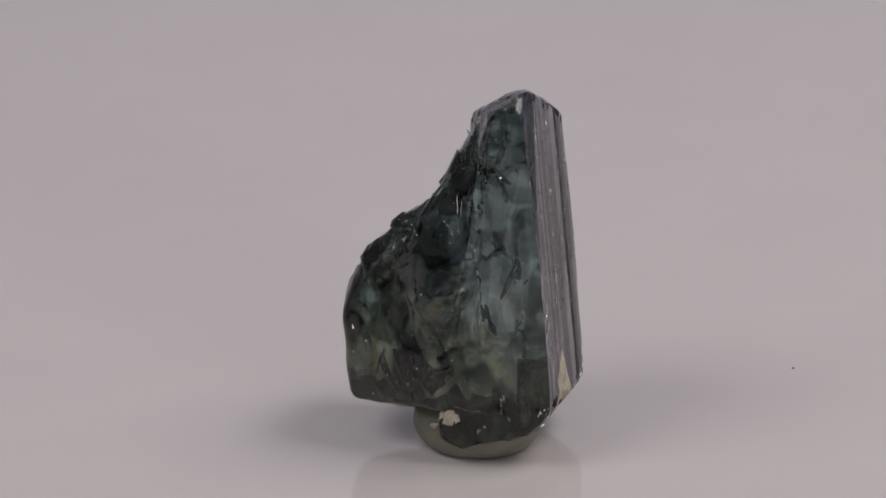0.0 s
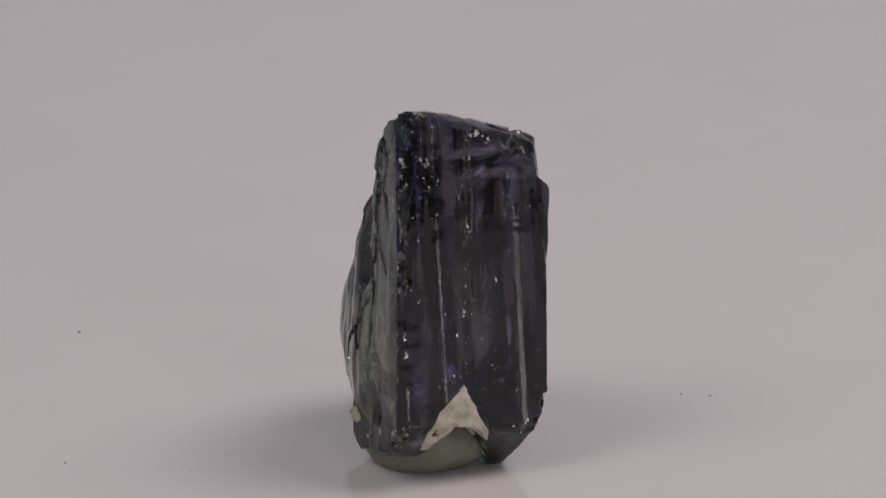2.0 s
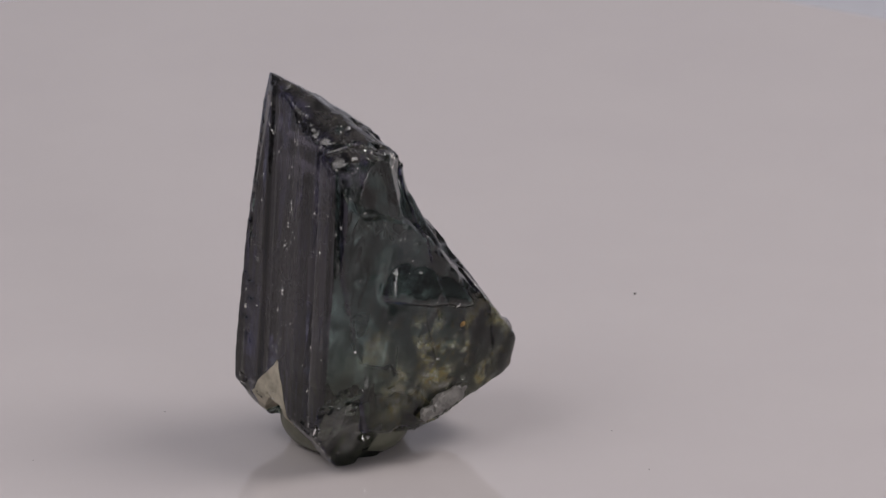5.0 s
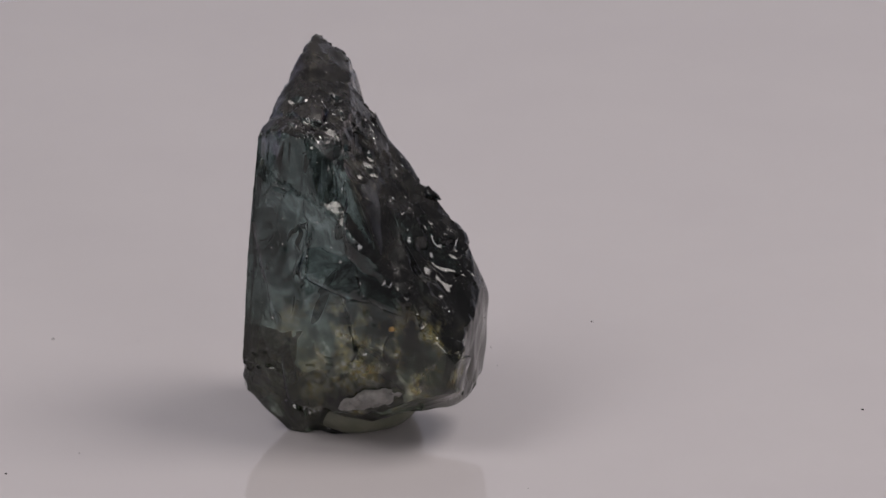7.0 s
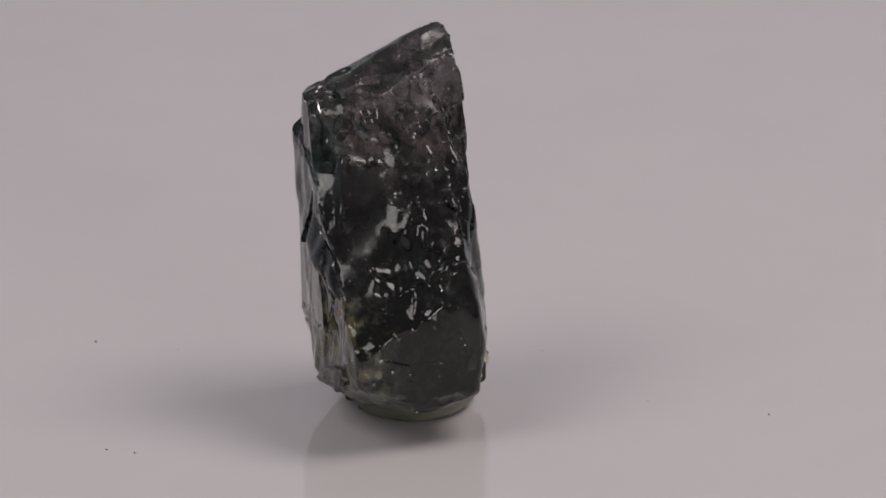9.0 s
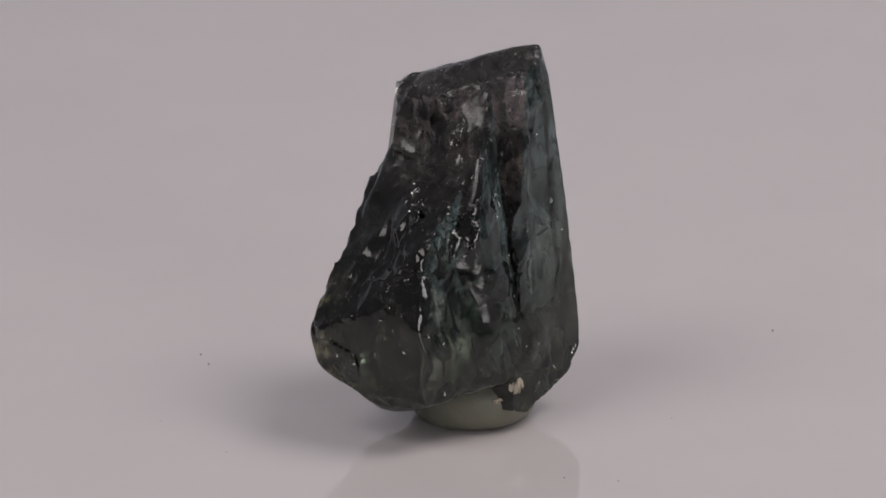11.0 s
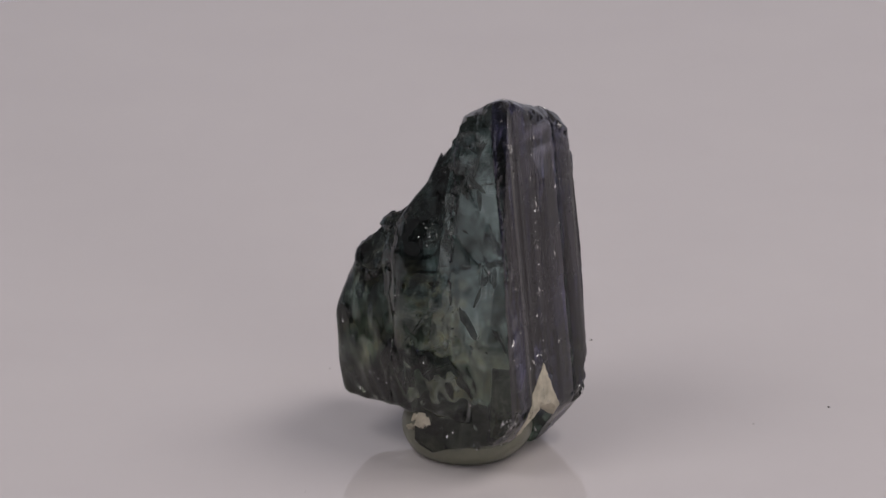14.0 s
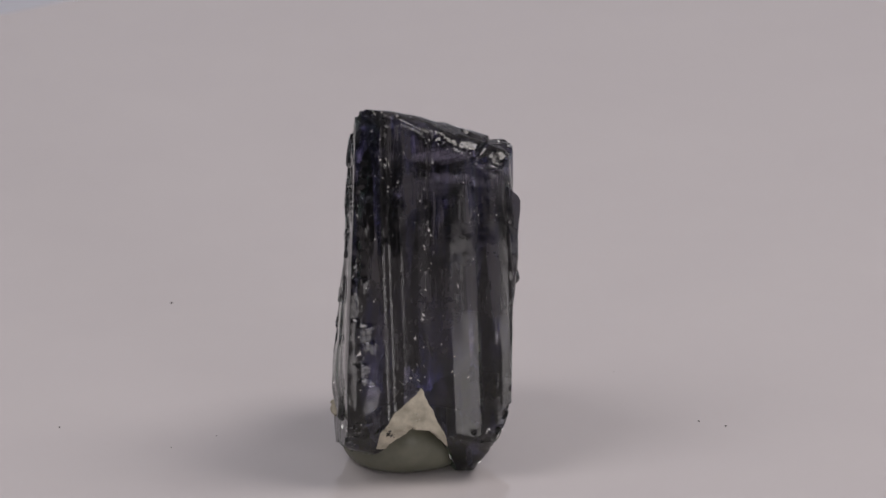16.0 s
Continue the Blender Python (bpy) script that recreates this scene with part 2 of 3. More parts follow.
# ---- the crystal: a long striated prism, a side growth and the shoulder between them ----
PRISM_FACES = [
    facet(-12.4, 4.7, 8.04),
    facet(49.5, 5.7, 7.82),
    facet(73.4, -1.6, 4.15),
    facet(124.5, 9.1, 2.54),
    facet(-174.3, 8.3, -0.53),
    facet(-103.1, 3.1, 4.50),
    facet(-89.8, 15.5, 9.53),
    facet(-28.8, 8.1, 9.50)]
PRISM_BREAKS = [
    facet(14.0, 43.8, 16.42),
    facet(86.5, 44.5, 14.59),
    facet(149.7, 53.7, 11.68),
    facet(166.9, 58.3, 12.90),
    facet(-93.5, 49.1, 17.80),
    facet(-27.3, 48.3, 19.39),
    facet(-18.3, -36.3, 4.56),
    facet(74.4, -22.7, 2.13),
    facet(100.8, -30.3, 0.05),
    facet(-165.7, -50.0, -0.92),
    facet(-104.5, -52.8, 2.27),
    facet(-75.3, -39.6, 4.56),
    facet(69.5, 68.4, 17.06),
    facet(-56.7, -66.8, 1.22)]
SIDE_FACES = [
    facet(77.5, -2.6, 3.79),
    facet(86.2, -11.0, 3.39),
    facet(172.7, -5.9, 2.78),
    facet(-178.7, 20.6, 5.92),
    facet(-116.0, 13.5, 4.89),
    facet(-100.4, 6.3, 5.17),
    facet(-11.4, -10.8, 4.92),
    facet(33.4, 9.1, 11.06),
    facet(-119.7, -9.5, 2.83)]
SIDE_BREAKS = [
    facet(100.5, 40.0, 10.18),
    facet(144.9, 37.4, 6.94),
    facet(162.1, 52.4, 9.31),
    facet(-90.8, 22.7, 11.26),
    facet(56.0, -66.4, -0.07),
    facet(117.9, -54.7, -0.52),
    facet(-178.9, -36.1, 0.82),
    facet(-87.1, -36.2, 3.22),
    facet(-23.8, 23.4, 11.56),
    facet(-111.6, -66.7, -1.26)]
SHOULDER_BREAKS = [
    facet(20.3, 15.1, 8.16),
    facet(86.1, 16.9, 6.47),
    facet(163.2, 28.4, 4.74),
    facet(-135.2, 3.3, 2.81),
    facet(-91.9, 10.1, 5.41),
    facet(-23.5, 12.3, 9.06),
    facet(10.0, 44.6, 14.22),
    facet(100.6, 49.1, 12.28),
    facet(-162.5, 36.9, 9.10),
    facet(-95.4, 38.9, 13.83),
    facet(140.5, 61.3, 14.39),
    facet(42.1, -63.7, -5.57)]


def growth_lines(p, faces, depth, seed):
    """Prism faces with fine steps along the crystal's length."""
    rng = np.random.default_rng(seed)
    d = np.full(len(p), -1e3)
    for x, y, z, w in faces:
        across = (p[:, 1] * x - p[:, 0] * y) / math.hypot(x, y) + 0.012 * p[:, 2]
        knots = np.cumsum(rng.choice([0.12, 0.3, 0.7, 1.3], 60) * rng.uniform(0.7, 1.3, 60)) - 15
        height = rng.uniform(-1, 1, 60)
        strength = depth * (1.0 if x > 0.5 else 0.6 if y < 0 else 0.0)
        d = np.maximum(d, p[:, 0] * x + p[:, 1] * y + p[:, 2] * z - w + strength * np.interp(across, knots, height))
    return d


def worn_edge(a, b, p, seed, wear=0.30):
    """Two cuts together, with chips along the edge where they meet."""
    chip = 0.05 + wear * np.clip(waves(p, 1.3, seed) + 0.5 * waves(p, 0.5, seed + 1), 0, 1)
    return np.maximum(np.maximum(a, b), 0.71 * (a + b) + chip)


def plain_distance(p):
    uneven = 0.04 * waves(p, 2.6, 3) + 0.013 * waves(p, 0.9, 6) * np.clip(0.3 + 0.7 * waves(p, 4.0, 7), 0, 1.2)
    prism = worn_edge(growth_lines(p, PRISM_FACES, 0.07, 8), round_cut(p, PRISM_BREAKS, 0.12) + uneven - 0.17, p, 34, 0.20)
    inner = cut(p, [(x, y, z, w - 0.3) for x, y, z, w in PRISM_FACES if x > 0.8])
    side = worn_edge(round_cut(p, SIDE_FACES) + 0.7 * uneven + 0.035 * waves(p, 1.1, 44) + 0.06, round_cut(p, SIDE_BREAKS) + uneven - 0.17, p, 35, 0.12)
    rest = np.minimum(side, round_cut(p, SHOULDER_BREAKS) + uneven - 0.17)
    return np.minimum(prism, np.maximum(rest, inner))


def broken_scoops(count, seed):
    """Shell-shaped breaks: balls that bite a little into the broken faces."""
    rng = np.random.default_rng(seed)
    p = rng.uniform((-4, -6.5, 0.5), (9, 5, 19.5), (count * 40, 3))
    for _ in range(12):
        g = np.stack([plain_distance(p + e) - plain_distance(p - e) for e in 0.03 * np.eye(3)], 1)
        g /= np.maximum(np.linalg.norm(g, axis=1, keepdims=True), 1e-6)
        p = p - 0.9 * g * plain_distance(p)[:, None]
    ball = rng.choice([0.8, 1.6, 2.8], len(p), p=[0.25, 0.40, 0.35]) * rng.uniform(0.8, 1.3, len(p))
    bite = np.minimum(0.05 + 0.05 * ball, 0.12) * rng.uniform(0.3, 1.0, len(p))
    lean = g + rng.normal(0, 0.28, (len(p), 3))
    lean /= np.linalg.norm(lean, axis=1, keepdims=True)
    chip = rng.uniform(0.3, 1.0, len(p))
    chance = rng.random(len(p))
    flat = (cut(p, PRISM_FACES) > -0.3) & (p[:, 2] < 17.0)
    flat |= (p[:, 0] > 5.5) & (p[:, 2] < 15.0)
    flat |= (p[:, 2] > 17.0) | (p[:, 2] < 1.5)
    flat |= (p[:, 2] < 11.8) & (g[:, 0] < 0.2) & (g[:, 2] > -0.2) & (chance > 0.05)
    flat |= chance > np.clip(0.35 + 0.6 * waves(p, 4.5, 23) + 0.05 * (p[:, 2] - 11), 0.08, 1) * np.where((cut(p, SIDE_FACES) > -0.4) & (p[:, 2] < 8), 0.25, 1.0)
    keep = np.nonzero(~flat & (np.abs(plain_distance(p)) < 0.05))[0][:count * 3 // 2]
    return p[keep] + g[keep] * (ball - bite)[keep, None], ball[keep], p[keep], lean[keep], chip[keep]


def hollow(at, way, size, depth):
    """A ball that bites to a depth into the skin at a point, along the way that the skin looks there."""
    way = np.array(way) / np.linalg.norm(way)
    return (*(np.array(at) + way * (size - depth)), size)


# two notches between the prism and its side growth
HOLLOWS = np.array([hollow((2.3, -4.7, 10.4), (-0.45, -0.88, 0.10), 2.6, 0.50),
                    hollow((1.9, -4.0, 13.2), (-0.40, -0.90, 0.05), 1.9, 0.35)])
SCOOPS, SCOOP_SIZE = broken_scoops(60, 21)[:2]


# two broad shells on the broken slope
SCOOPS = np.concatenate([SCOOPS, [(-3.69, 3.09, 12.21), (0.41, 1.54, 15.69)]])
SCOOP_SIZE = np.concatenate([SCOOP_SIZE, [4.50, 2.92]])
CHIP_AT, CHIP_LEAN, CHIP_SIZE = broken_scoops(40, 22)[2:]


def seam(p, a, b, width):
    """A crack or growth step that runs over the skin from a to b."""
    a, b = np.array(a), np.array(b)
    v = b - a
    k = np.clip((p - a) @ v / (v @ v), 0, 1)
    wobble = 0.10 * np.sin(k * 9 + a[0]) + 0.05 * np.sin(k * 23 + a[1])
    q = p - a - k[:, None] * v
    q = q - wobble[:, None] * np.cross(v, a / np.linalg.norm(a)) / np.linalg.norm(v)
    return width * (0.5 + 0.5 * np.sin(k * 3.1416)) - np.sqrt((q * q).sum(1))


SEAMS = [((3.57, -4.12, 17.76), (3.09, -4.85, 8.96), 0.05),
         ((3.08, -4.86, 8.81), (0.46, -4.33, 6.48), 0.05),
         ((-0.27, -3.32, 9.93), (-2.96, -2.21, 7.86), 0.05),
         ((5.48, -4.58, 18.29), (6.94, -5.69, 3.48), 0.05),
         ((4.75, -4.58, 17.70), (1.80, -4.57, 9.20), 0.05),
         ((2.99, -4.93, 7.85), (1.16, -4.82, 5.46), 0.05),
         ((4.64, -5.32, 7.10), (6.72, -5.03, 7.56), 0.05)]


def shard_cells(count, seed, tilt, low, high):
    """Seeds of broken facets, each with a slight tilt and step of its own."""
    rng = np.random.default_rng(seed)
    return rng.uniform(low, high, (count, 3)), rng.normal(0, tilt, (count, 3)), rng.uniform(-1, 1, count)


SLOPE_CELLS = shard_cells(130, 81, 0.085, (-5.5, -6, 6), (7, 5, 19))
SIDE_CELLS = shard_cells(70, 82, 0.06, (-5, -7, 0), (9, 6, 19))


def broken_facets(p, cells, stretch, limit, step):
    """Relief of flat facets about the seeds, drawn out along the crystal's length."""
    at, lean, lift = cells
    scale = np.array((1.0, 1.0, stretch))
    out = np.empty(len(p))
    for i in range(0, len(p), 20000):
        q = p[i:i + 20000] * scale
        a = at * scale
        k = ((q * q).sum(1)[:, None] - 2 * q @ a.T + (a * a).sum(1)).argmin(1)
        out[i:i + 20000] = np.clip(((p[i:i + 20000] - at[k]) * lean[k]).sum(1), -limit, limit) + step * lift[k]
    return out


def ridge(p, a, b, height, reach):
    """A growth step over the skin along the line from a to b: one side of it stands a little higher."""
    a, b = np.array(a), np.array(b)
    v = (b - a) / np.linalg.norm(b - a)
    k = (p - a) @ v
    way = np.cross(v, (0, 1, 0))
    w = (p - a) @ way + 0.06 * np.sin(k * 2.3 + a[0]) + 0.03 * np.sin(k * 6.1)
    ends = np.clip(k / 0.8, 0, 1) * np.clip((np.linalg.norm(b - a) - k) / 0.8, 0, 1) * np.clip((-2.2 - p[:, 1]) / 0.4, 0, 1)
    return height * ends * np.sign(w) * np.exp(-(w / reach) ** 2)


def skin_relief(p):
    """Shell-like facets on the broken slope, gentle ones on the sides, and the growth steps."""
    x, y, z = p.T
    slope = np.clip((1.3 - (x - 0.86 * (z - 12.2))) / 1.0, 0, 1) * np.clip((z - 6.8) / 1.0, 0, 1) * np.clip((z - 8.0) / 3.0, 0.35, 1) * np.clip((17.6 - z) / 1.5, 0.15, 1)
    sides = (1 - slope) * np.clip((7.3 - 0.1 * z - x) / 0.8, 0, 1) * np.clip((np.abs(y + 0.8) - 1.8) / 0.8, 0, 1)
    bent = p + 0.15 * np.stack([waves(p, 3.0, 83), waves(p, 3.0, 84), waves(p, 3.0, 85)], 1)
    d = slope * broken_facets(bent, SLOPE_CELLS, 0.8, 0.12, 0.0)
    d += sides * (broken_facets(bent, SIDE_CELLS, 0.45, 0.08, 0.0))
    for a, b, height in STEPS:
        d += ridge(p, a, b, height, 1.1)
    return d


STEPS = [((0.23, -3.14, 13.0), (-0.19, -4.23, 2.6), 0.03),
         ((3.57, -4.12, 17.76), (3.09, -4.85, 6.0), 0.05),
         ((3.08, -4.86, 9.2), (0.26, -4.33, 5.9), 0.06),
         ((-0.07, -3.32, 10.1), (-3.4, -2.21, 7.6), 0.07),
         ((5.48, -4.58, 18.29), (6.94, -5.69, 3.48), 0.03)]
UNDER = (1.77, 0.00, 0.62, 0.56, 1.94, 4.20)     # the broken underside of the side growth
FOOT = facet(9.0, -37.6, 5.28)


def crystal_distance(p):
    d = plain_distance(p)
    near = np.nonzero(np.abs(d) < 1.3)[0]
    for i in range(0, len(near), 20000):
        k = near[i:i + 20000]
        q = p[k]
        plain = q
        q = q + 0.16 * np.stack([waves(q, 1.7, 26), waves(q, 1.7, 27), waves(q, 1.7, 28)], 1)
        away = np.sqrt(np.maximum((q * q).sum(1)[:, None] - 2 * q @ SCOOPS.T + (SCOOPS * SCOOPS).sum(1), 0))
        d[k] = np.maximum(d[k] + skin_relief(plain), (SCOOP_SIZE - away).max(1))
        away = np.sqrt(np.maximum((q * q).sum(1)[:, None] - 2 * q @ CHIP_AT.T + (CHIP_AT * CHIP_AT).sum(1), 0))
        for x, y, z, size in HOLLOWS:
            d[k] = np.maximum(d[k], size - np.linalg.norm(plain - (x, y, z), axis=1))
        for a, b, width in SEAMS:
            d[k] = np.maximum(d[k], seam(plain, a, b, width))
        over = q @ CHIP_LEAN.T - (CHIP_AT * CHIP_LEAN).sum(1) + 0.05
        d[k] = np.maximum(d[k], np.minimum(over, 0.4 * (CHIP_SIZE - away)).max(1))
    x, y, z = p.T
    under = np.maximum(UNDER[0] + UNDER[1] * y - UNDER[2] * np.maximum(x - UNDER[3], 0), UNDER[4] - 1.2 * np.maximum(2.8 - y, 0) - 1.5 * np.maximum(x - UNDER[5], 0))
    d = np.maximum(d, 0.75 * (under - z) + 0.08 * waves(p, 1.4, 25))
    arch = 3.15 - 0.55 * (y + 2.5) ** 2 - 2.5 * np.maximum(5.2 - x, 0)      # the hollow under the foot
    d = np.maximum(d, 0.6 * (arch - z) + 0.04 * waves(p, 0.9, 30))
    foot = FOOT[0] * x + FOOT[1] * y + FOOT[2] * z - FOOT[3]      # the worn corner of the foot
    d = np.maximum(d, foot + 0.05 * waves(p, 1.2, 29))
    return np.maximum(d, 0.03 - z)


crystal = tagged(new("crystal"), "dark blue-green and violet rough gem crystal stuck on putty", "crystal")
body = solid("crystal_body", crystal_distance, (-4.2, -6.6, -0.4), (9.0, 5.2, 20.0), 0.11, CRYSTAL, crystal)


def matrix_distance(p):
    """Cream filling in the notch at the foot of the prism."""
    across = p[:, 1] + 2.35
    rise = p[:, 2] - 5.1
    wedge = np.maximum(-across * 0.70 + rise * 0.70, across * 0.90 + rise * 0.40) + 0.05 * waves(p, 1.3, 31) + 0.025 * waves(p, 0.5, 32)
    return np.maximum(np.maximum(crystal_distance(p) - 0.03 - 0.02 * waves(p, 0.6, 33), wedge), np.maximum(np.maximum(5.4 - p[:, 0], 1.9 - p[:, 2]), -4.4 - p[:, 1]))


solid("matrix_patch", matrix_distance, (4.8, -5.8, 1.4), (9.0, 0.8, 5.8), 0.12, MATRIX, crystal, "cream matrix in a notch at the foot")


def lump(name, centre, half, lean, mat, label, seed, rough=0.07):
    """A small rough lump grown on the crystal; lean in degrees about its y axis."""
    c, a = np.array(centre), radians(lean)

    def distance(p):
        q = p - c
        x, z = q[:, 0] * math.cos(a) - q[:, 2] * math.sin(a), q[:, 0] * math.sin(a) + q[:, 2] * math.cos(a)
        ball = np.sqrt((x / half[0]) ** 2 + (q[:, 1] / half[1]) ** 2 + (z / half[2]) ** 2) - 1
        return ball * min(half) + 0.05 * waves(p, 0.8, seed) + rough * np.abs(waves(p, 0.45, seed + 9))
    r = max(half) + 0.4
    return solid(name, distance, c - r, c + r, max(0.05, r / 26), mat, crystal, label, 22)


lump("quartz_chip", (1.5, 3.58, 3.0), (1.75, 0.50, 0.48), 15, QUARTZ, "cloudy whitish quartz chip", 41)
lump("matrix_chip", (1.66, -4.72, 2.5), (0.58, 0.34, 0.46), 25, MATRIX, "cream matrix chip", 42, 0.11)
lump("matrix_chip", (1.0, -3.92, 1.82), (0.60, 0.40, 0.13), 10, MATRIX, "cream matrix chip", 46, 0.08)
lump("iron_stain", (0.55, 3.88, 6.8), (0.24, 0.16, 0.17), 10, AMBER, "small amber iron stain", 43)


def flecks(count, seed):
    """Pale flecks and added metallic slivers that stand in for glints on the skin."""
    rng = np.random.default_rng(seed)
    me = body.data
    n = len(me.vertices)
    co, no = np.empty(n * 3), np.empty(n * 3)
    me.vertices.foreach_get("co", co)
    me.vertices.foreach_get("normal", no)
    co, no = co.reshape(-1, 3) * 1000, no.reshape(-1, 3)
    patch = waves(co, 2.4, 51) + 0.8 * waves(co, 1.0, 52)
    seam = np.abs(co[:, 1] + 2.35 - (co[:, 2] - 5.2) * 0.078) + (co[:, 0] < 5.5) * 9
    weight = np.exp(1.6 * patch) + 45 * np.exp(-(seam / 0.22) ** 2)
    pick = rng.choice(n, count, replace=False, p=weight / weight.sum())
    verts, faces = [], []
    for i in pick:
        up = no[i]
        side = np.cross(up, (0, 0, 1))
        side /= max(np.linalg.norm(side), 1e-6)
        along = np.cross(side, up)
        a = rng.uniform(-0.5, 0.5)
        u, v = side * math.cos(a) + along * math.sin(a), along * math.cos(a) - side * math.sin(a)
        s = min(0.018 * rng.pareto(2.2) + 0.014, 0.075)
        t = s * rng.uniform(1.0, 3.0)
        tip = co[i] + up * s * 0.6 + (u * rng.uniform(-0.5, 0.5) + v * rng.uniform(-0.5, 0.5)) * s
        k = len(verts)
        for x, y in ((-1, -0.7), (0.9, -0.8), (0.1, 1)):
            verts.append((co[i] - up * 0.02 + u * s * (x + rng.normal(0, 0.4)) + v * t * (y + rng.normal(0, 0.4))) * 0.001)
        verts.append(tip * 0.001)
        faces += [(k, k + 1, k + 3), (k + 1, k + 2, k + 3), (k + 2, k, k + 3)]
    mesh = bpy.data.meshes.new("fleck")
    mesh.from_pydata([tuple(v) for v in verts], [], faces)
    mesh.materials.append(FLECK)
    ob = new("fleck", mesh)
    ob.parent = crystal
    tagged(ob, "tiny pale flecks and added metallic glints", kind="stuff")


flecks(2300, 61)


def internal_fractures(count, seed):
    """Curved cracks inside the stone that catch the light."""
    rng = np.random.default_rng(seed)
    p = rng.uniform((-3, -5, 1.5), (8, 4, 17), (count * 30, 3))
    d = plain_distance(p)
    keep = np.nonzero((d < -0.75) & (d > -2.4) & (p[:, 1] < -0.6) & (p[:, 0] > 0.5))[0][:count]
    for c, depth in zip(p[keep], -d[keep]):
        r, bend = rng.uniform(0.3, 0.52) * (depth - 0.3), rng.uniform(-0.5, 0.5)
        bm = bmesh.new()
        rings = [[bm.verts.new((0, 0, 0))]]
        rim = 0.9 + 0.15 * np.sin(np.arange(14) * math.tau / 14 * 2 + rng.uniform(0, 6.28)) + rng.uniform(-0.05, 0.05, 14)
        for k in (0.35, 0.7, 1.0):
            rings.append([bm.verts.new((0.35 * r * k * q * math.cos(i * math.tau / 14), r * k * q * math.sin(i * math.tau / 14) * 1.6,
                                        bend * (k * r) ** 2 * 0.5 + rng.normal(0, 0.02))) for i, q in enumerate(rim)])
        for i in range(14):
            j = (i + 1) % 14
            bm.faces.new((rings[0][0], rings[1][i], rings[1][j]))
            for a, b in zip(rings[1:], rings[2:]):
                bm.faces.new((a[i], b[i], b[j], a[j]))
        for f in bm.faces:
            f.smooth = True
        turn = Euler((rng.normal(1.57, 0.5), rng.normal(0, 0.6), rng.uniform(0, 6.28))).to_matrix().to_4x4()
        bm.transform(Matrix.Scale(0.001, 4) @ Matrix.Translation(c) @ turn)
        mesh = bpy.data.meshes.new("internal_fracture")
        bm.to_mesh(mesh)
        mesh.materials.append(CRACK)
        new("internal_fracture", mesh).parent = crystal


internal_fractures(18, 71)

# ---- plate, putty and surroundings ----
plate = tagged(new("turntable_plate"), "glossy white round turntable plate under the crystal", "turntable")


def disc(name, radius, low, high, mat, parent, flat=None, edge=0.0006):
    """A round plate; flat: the direction in degrees and the distance of a straight stretch of its rim."""
    bm = bmesh.new()
    rings = [(-edge, low), (0, low + edge), (0, high - edge), (-edge * 0.3, high - edge * 0.3), (-edge, high)]
    loops = []
    for inset, z in rings:
        ring = []
        for i in range(180):
            a, r = i * math.tau / 180, radius
            if flat and math.cos(a - radians(flat[0])) > 0.5:
                r = min(r, flat[1] / math.cos(a - radians(flat[0])))
            ring.append(bm.verts.new(((r + inset) * math.cos(a), (r + inset) * math.sin(a), z)))
        loops.append(ring)
    for a, b in zip(loops, loops[1:]):
        for i in range(180):
            bm.faces.new((a[i], a[(i + 1) % 180], b[(i + 1) % 180], b[i]))
    bm.faces.new(loops[-1])
    bm.faces.new(loops[0][::-1])
    me = bpy.data.meshes.new(name)
    bm.to_mesh(me)
    me.materials.append(mat)
    ob = new(name, me)
    ob.parent = parent
    return ob


disc("plate_top", 0.0740, -0.004, 0.0, PLATE, plate, (192.5, 0.0696))
disc("spindle", 0.02, -0.0205, -0.004, PLATE, plate)


def putty_distance(p):
    q = p - np.array((3.15, -1.61, 0.0))
    d = np.hypot(q[:, 0], q[:, 1])
    z = q[:, 2]
    squashed = np.hypot(np.maximum(d - 1.95, 0), (z - 1.3) * 0.95) - 1.3
    pressed = np.sqrt((p[:, 0] - 4.9) ** 2 + (p[:, 1] + 2.4) ** 2 + (1.1 * (z - 1.6)) ** 2) - 1.65     # pushed up under the foot
    blend = np.clip(0.5 + 0.5 * (pressed - squashed) / 0.5, 0, 1)
    squashed = pressed * (1 - blend) + squashed * blend - 0.25 * blend * (1 - blend)
    return squashed + 0.05 * waves(p, 3.0, 11) + np.maximum(-z, 0) * 3


putty = solid("putty", putty_distance, (-2, -6.5, -0.5), (9, 4, 4), 0.16, PUTTY, smooth=60)
tagged(putty, "squashed lump of grey-green translucent putty under the crystal", "putty")

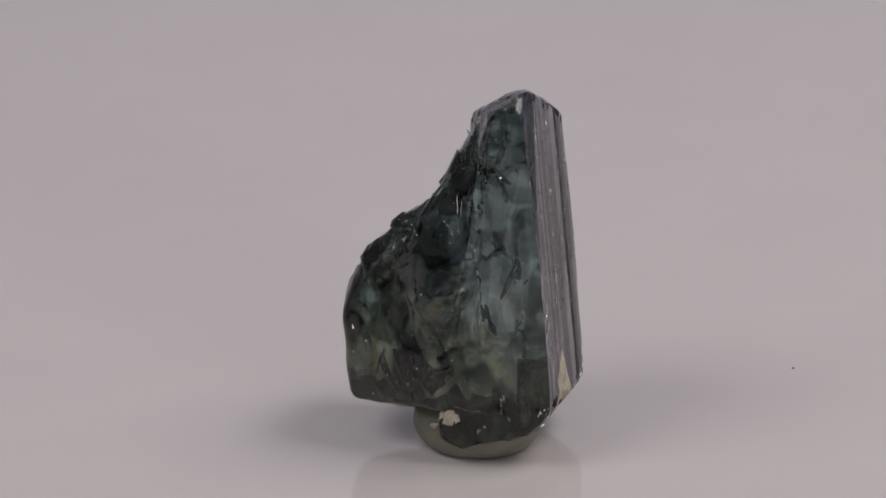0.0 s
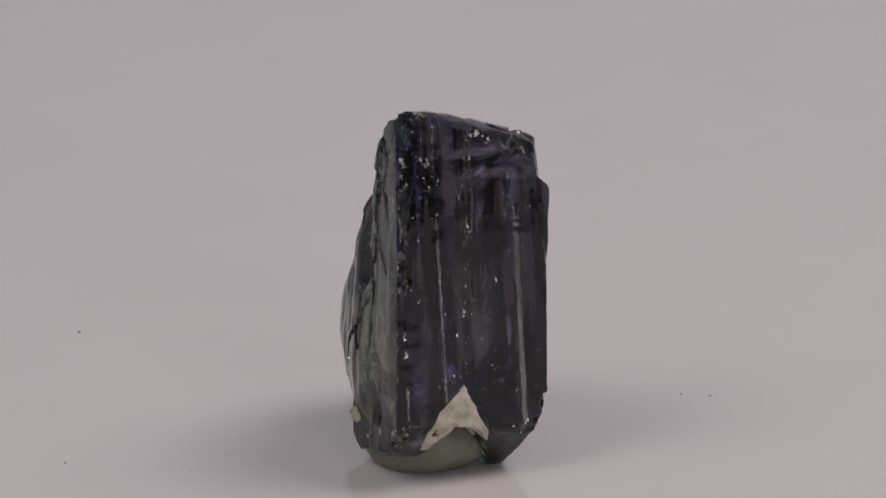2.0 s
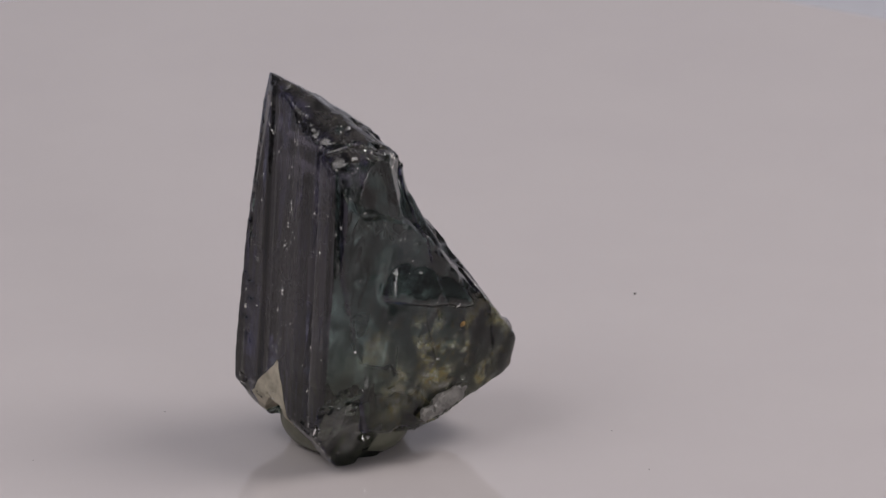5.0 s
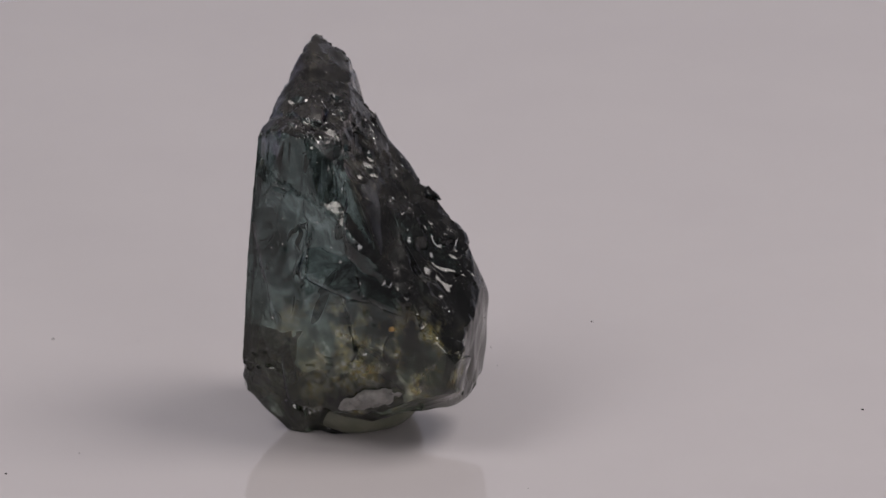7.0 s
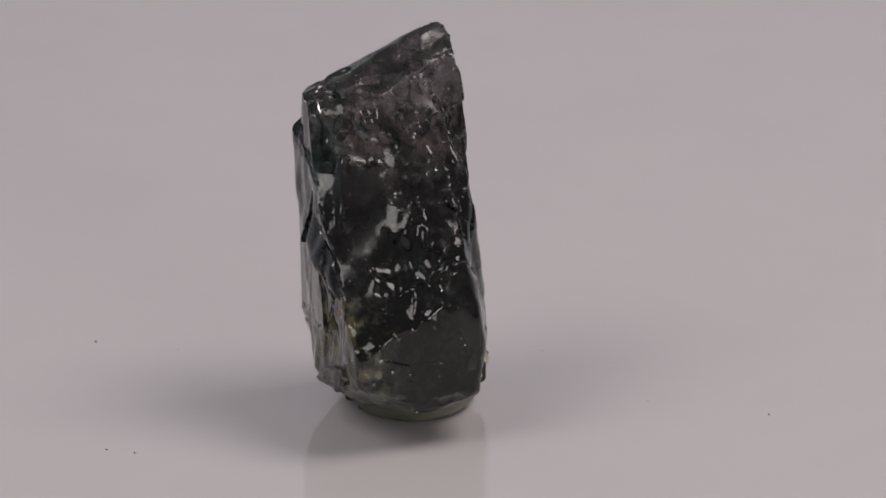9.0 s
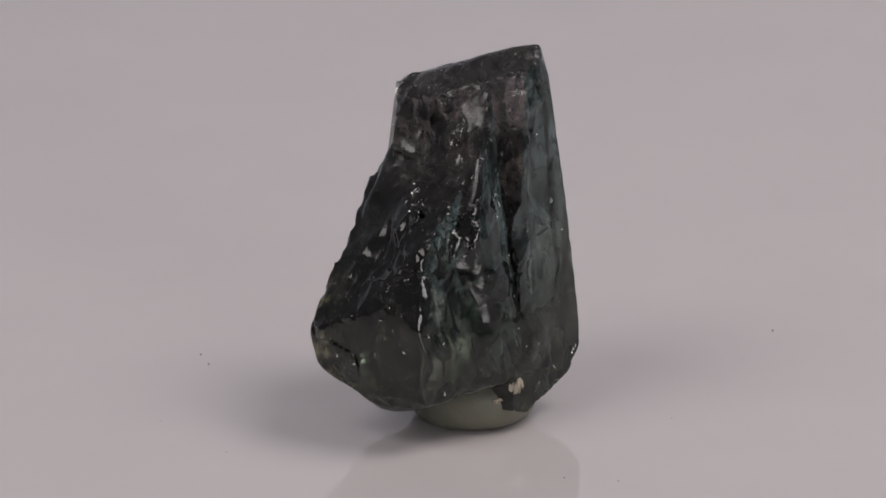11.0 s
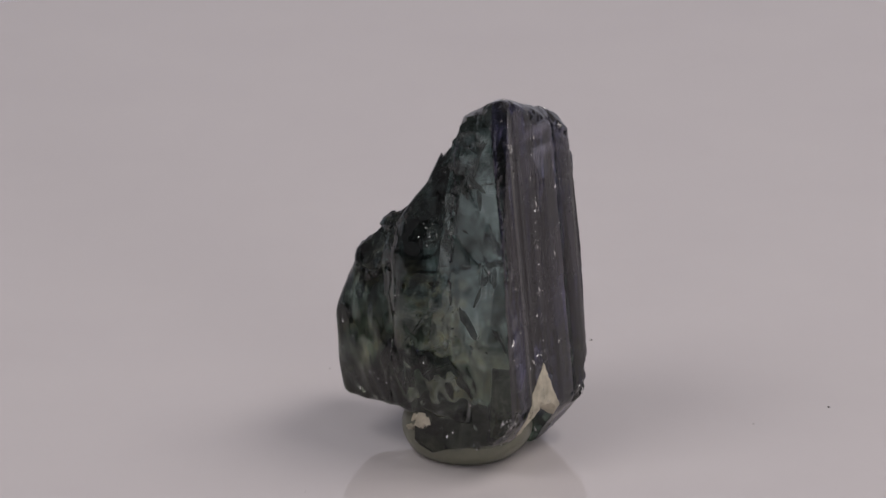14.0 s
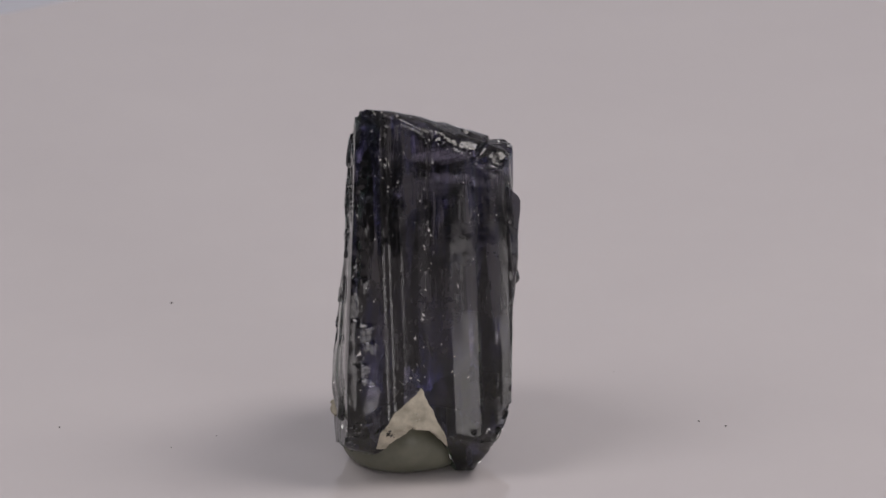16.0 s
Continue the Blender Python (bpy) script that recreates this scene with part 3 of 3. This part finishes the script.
def sheet(name, outline, half, mat):
    """A sheet that follows an outline of (y, z), half that wide to either side."""
    bm = bmesh.new()
    rows = [[bm.verts.new((x * half / 6, y, z)) for x in range(-6, 7)] for y, z in outline]
    for a, b in zip(rows, rows[1:]):
        for i in range(12):
            f = bm.faces.new((a[i], a[i + 1], b[i + 1], b[i]))
            f.smooth = True
    me = bpy.data.meshes.new(name)
    bm.to_mesh(me)
    me.materials.append(mat)
    return new(name, me)


# the table, and paper that lies on its back half and rises in a bend behind the turntable
bend = [(0.22 + 0.10 * math.sin(radians(a)), 0.0795 - 0.10 * math.cos(radians(a))) for a in range(0, 91, 9)]
tagged(sheet("floor", [(-0.9, -0.0225), (0.9, -0.0225)], 0.9, TABLE), "dark grey table under the turntable and the paper", kind="structure")
tagged(sheet("backdrop", [(0.03, -0.0205)] + bend + [(0.32, 0.20)], 0.9, PAPER), "pale bluish paper backdrop on the table rising in a bend", kind="structure")


# ---- dust on the plate ----
def speck(x, y, size, seed):
    bm = bmesh.new()
    bmesh.ops.create_icosphere(bm, subdivisions=2, radius=size)
    rng = random.Random(seed)
    for v in bm.verts:
        v.co = Vector((v.co.x * 1.2, v.co.y * 0.8, max(v.co.z * 0.5, -size * 0.3))) * rng.uniform(0.7, 1.25)
    me = bpy.data.meshes.new("dust_speck")
    bm.to_mesh(me)
    me.materials.append(DUST)
    ob = new("dust_speck", me)
    ob.location = (x * 0.001, y * 0.001, size * 0.3)
    return tagged(ob, "tiny dark dust speck lying on the white plate", "dust", "dust specks on the plate")


specks = [speck(-6.9, -16.4, 0.00006, 1), speck(-2.2, -12.1, 0.000032, 2), speck(-2.9, -9.5, 0.000032, 3),
          speck(6.7, -11.0, 0.00003, 4), speck(19.2, 8.3, 0.00006, 5), speck(16.1, 5.1, 0.00003, 6),
          speck(4.1, 13.6, 0.00006, 7), speck(5.2, 14.6, 0.00006, 8), speck(-4.0, 12.2, 0.000032, 9),
          speck(-6.6, 7.25, 0.00003, 10), speck(20.3, -10.7, 0.00006, 11), speck(15.9, -10.9, 0.000032, 12),
          speck(-21.9, -5.4, 0.00007, 13)]


# ---- the turning ----
def motions():
    turn = -26.856
    for thing in [plate, putty, crystal] + specks:
        home = Matrix.Translation(thing.location)
        walk(thing, [(k * 0.5, pose(0, 0, 0, 0, 0, turn * k * 0.5) @ home) for k in range(33)])


motions()
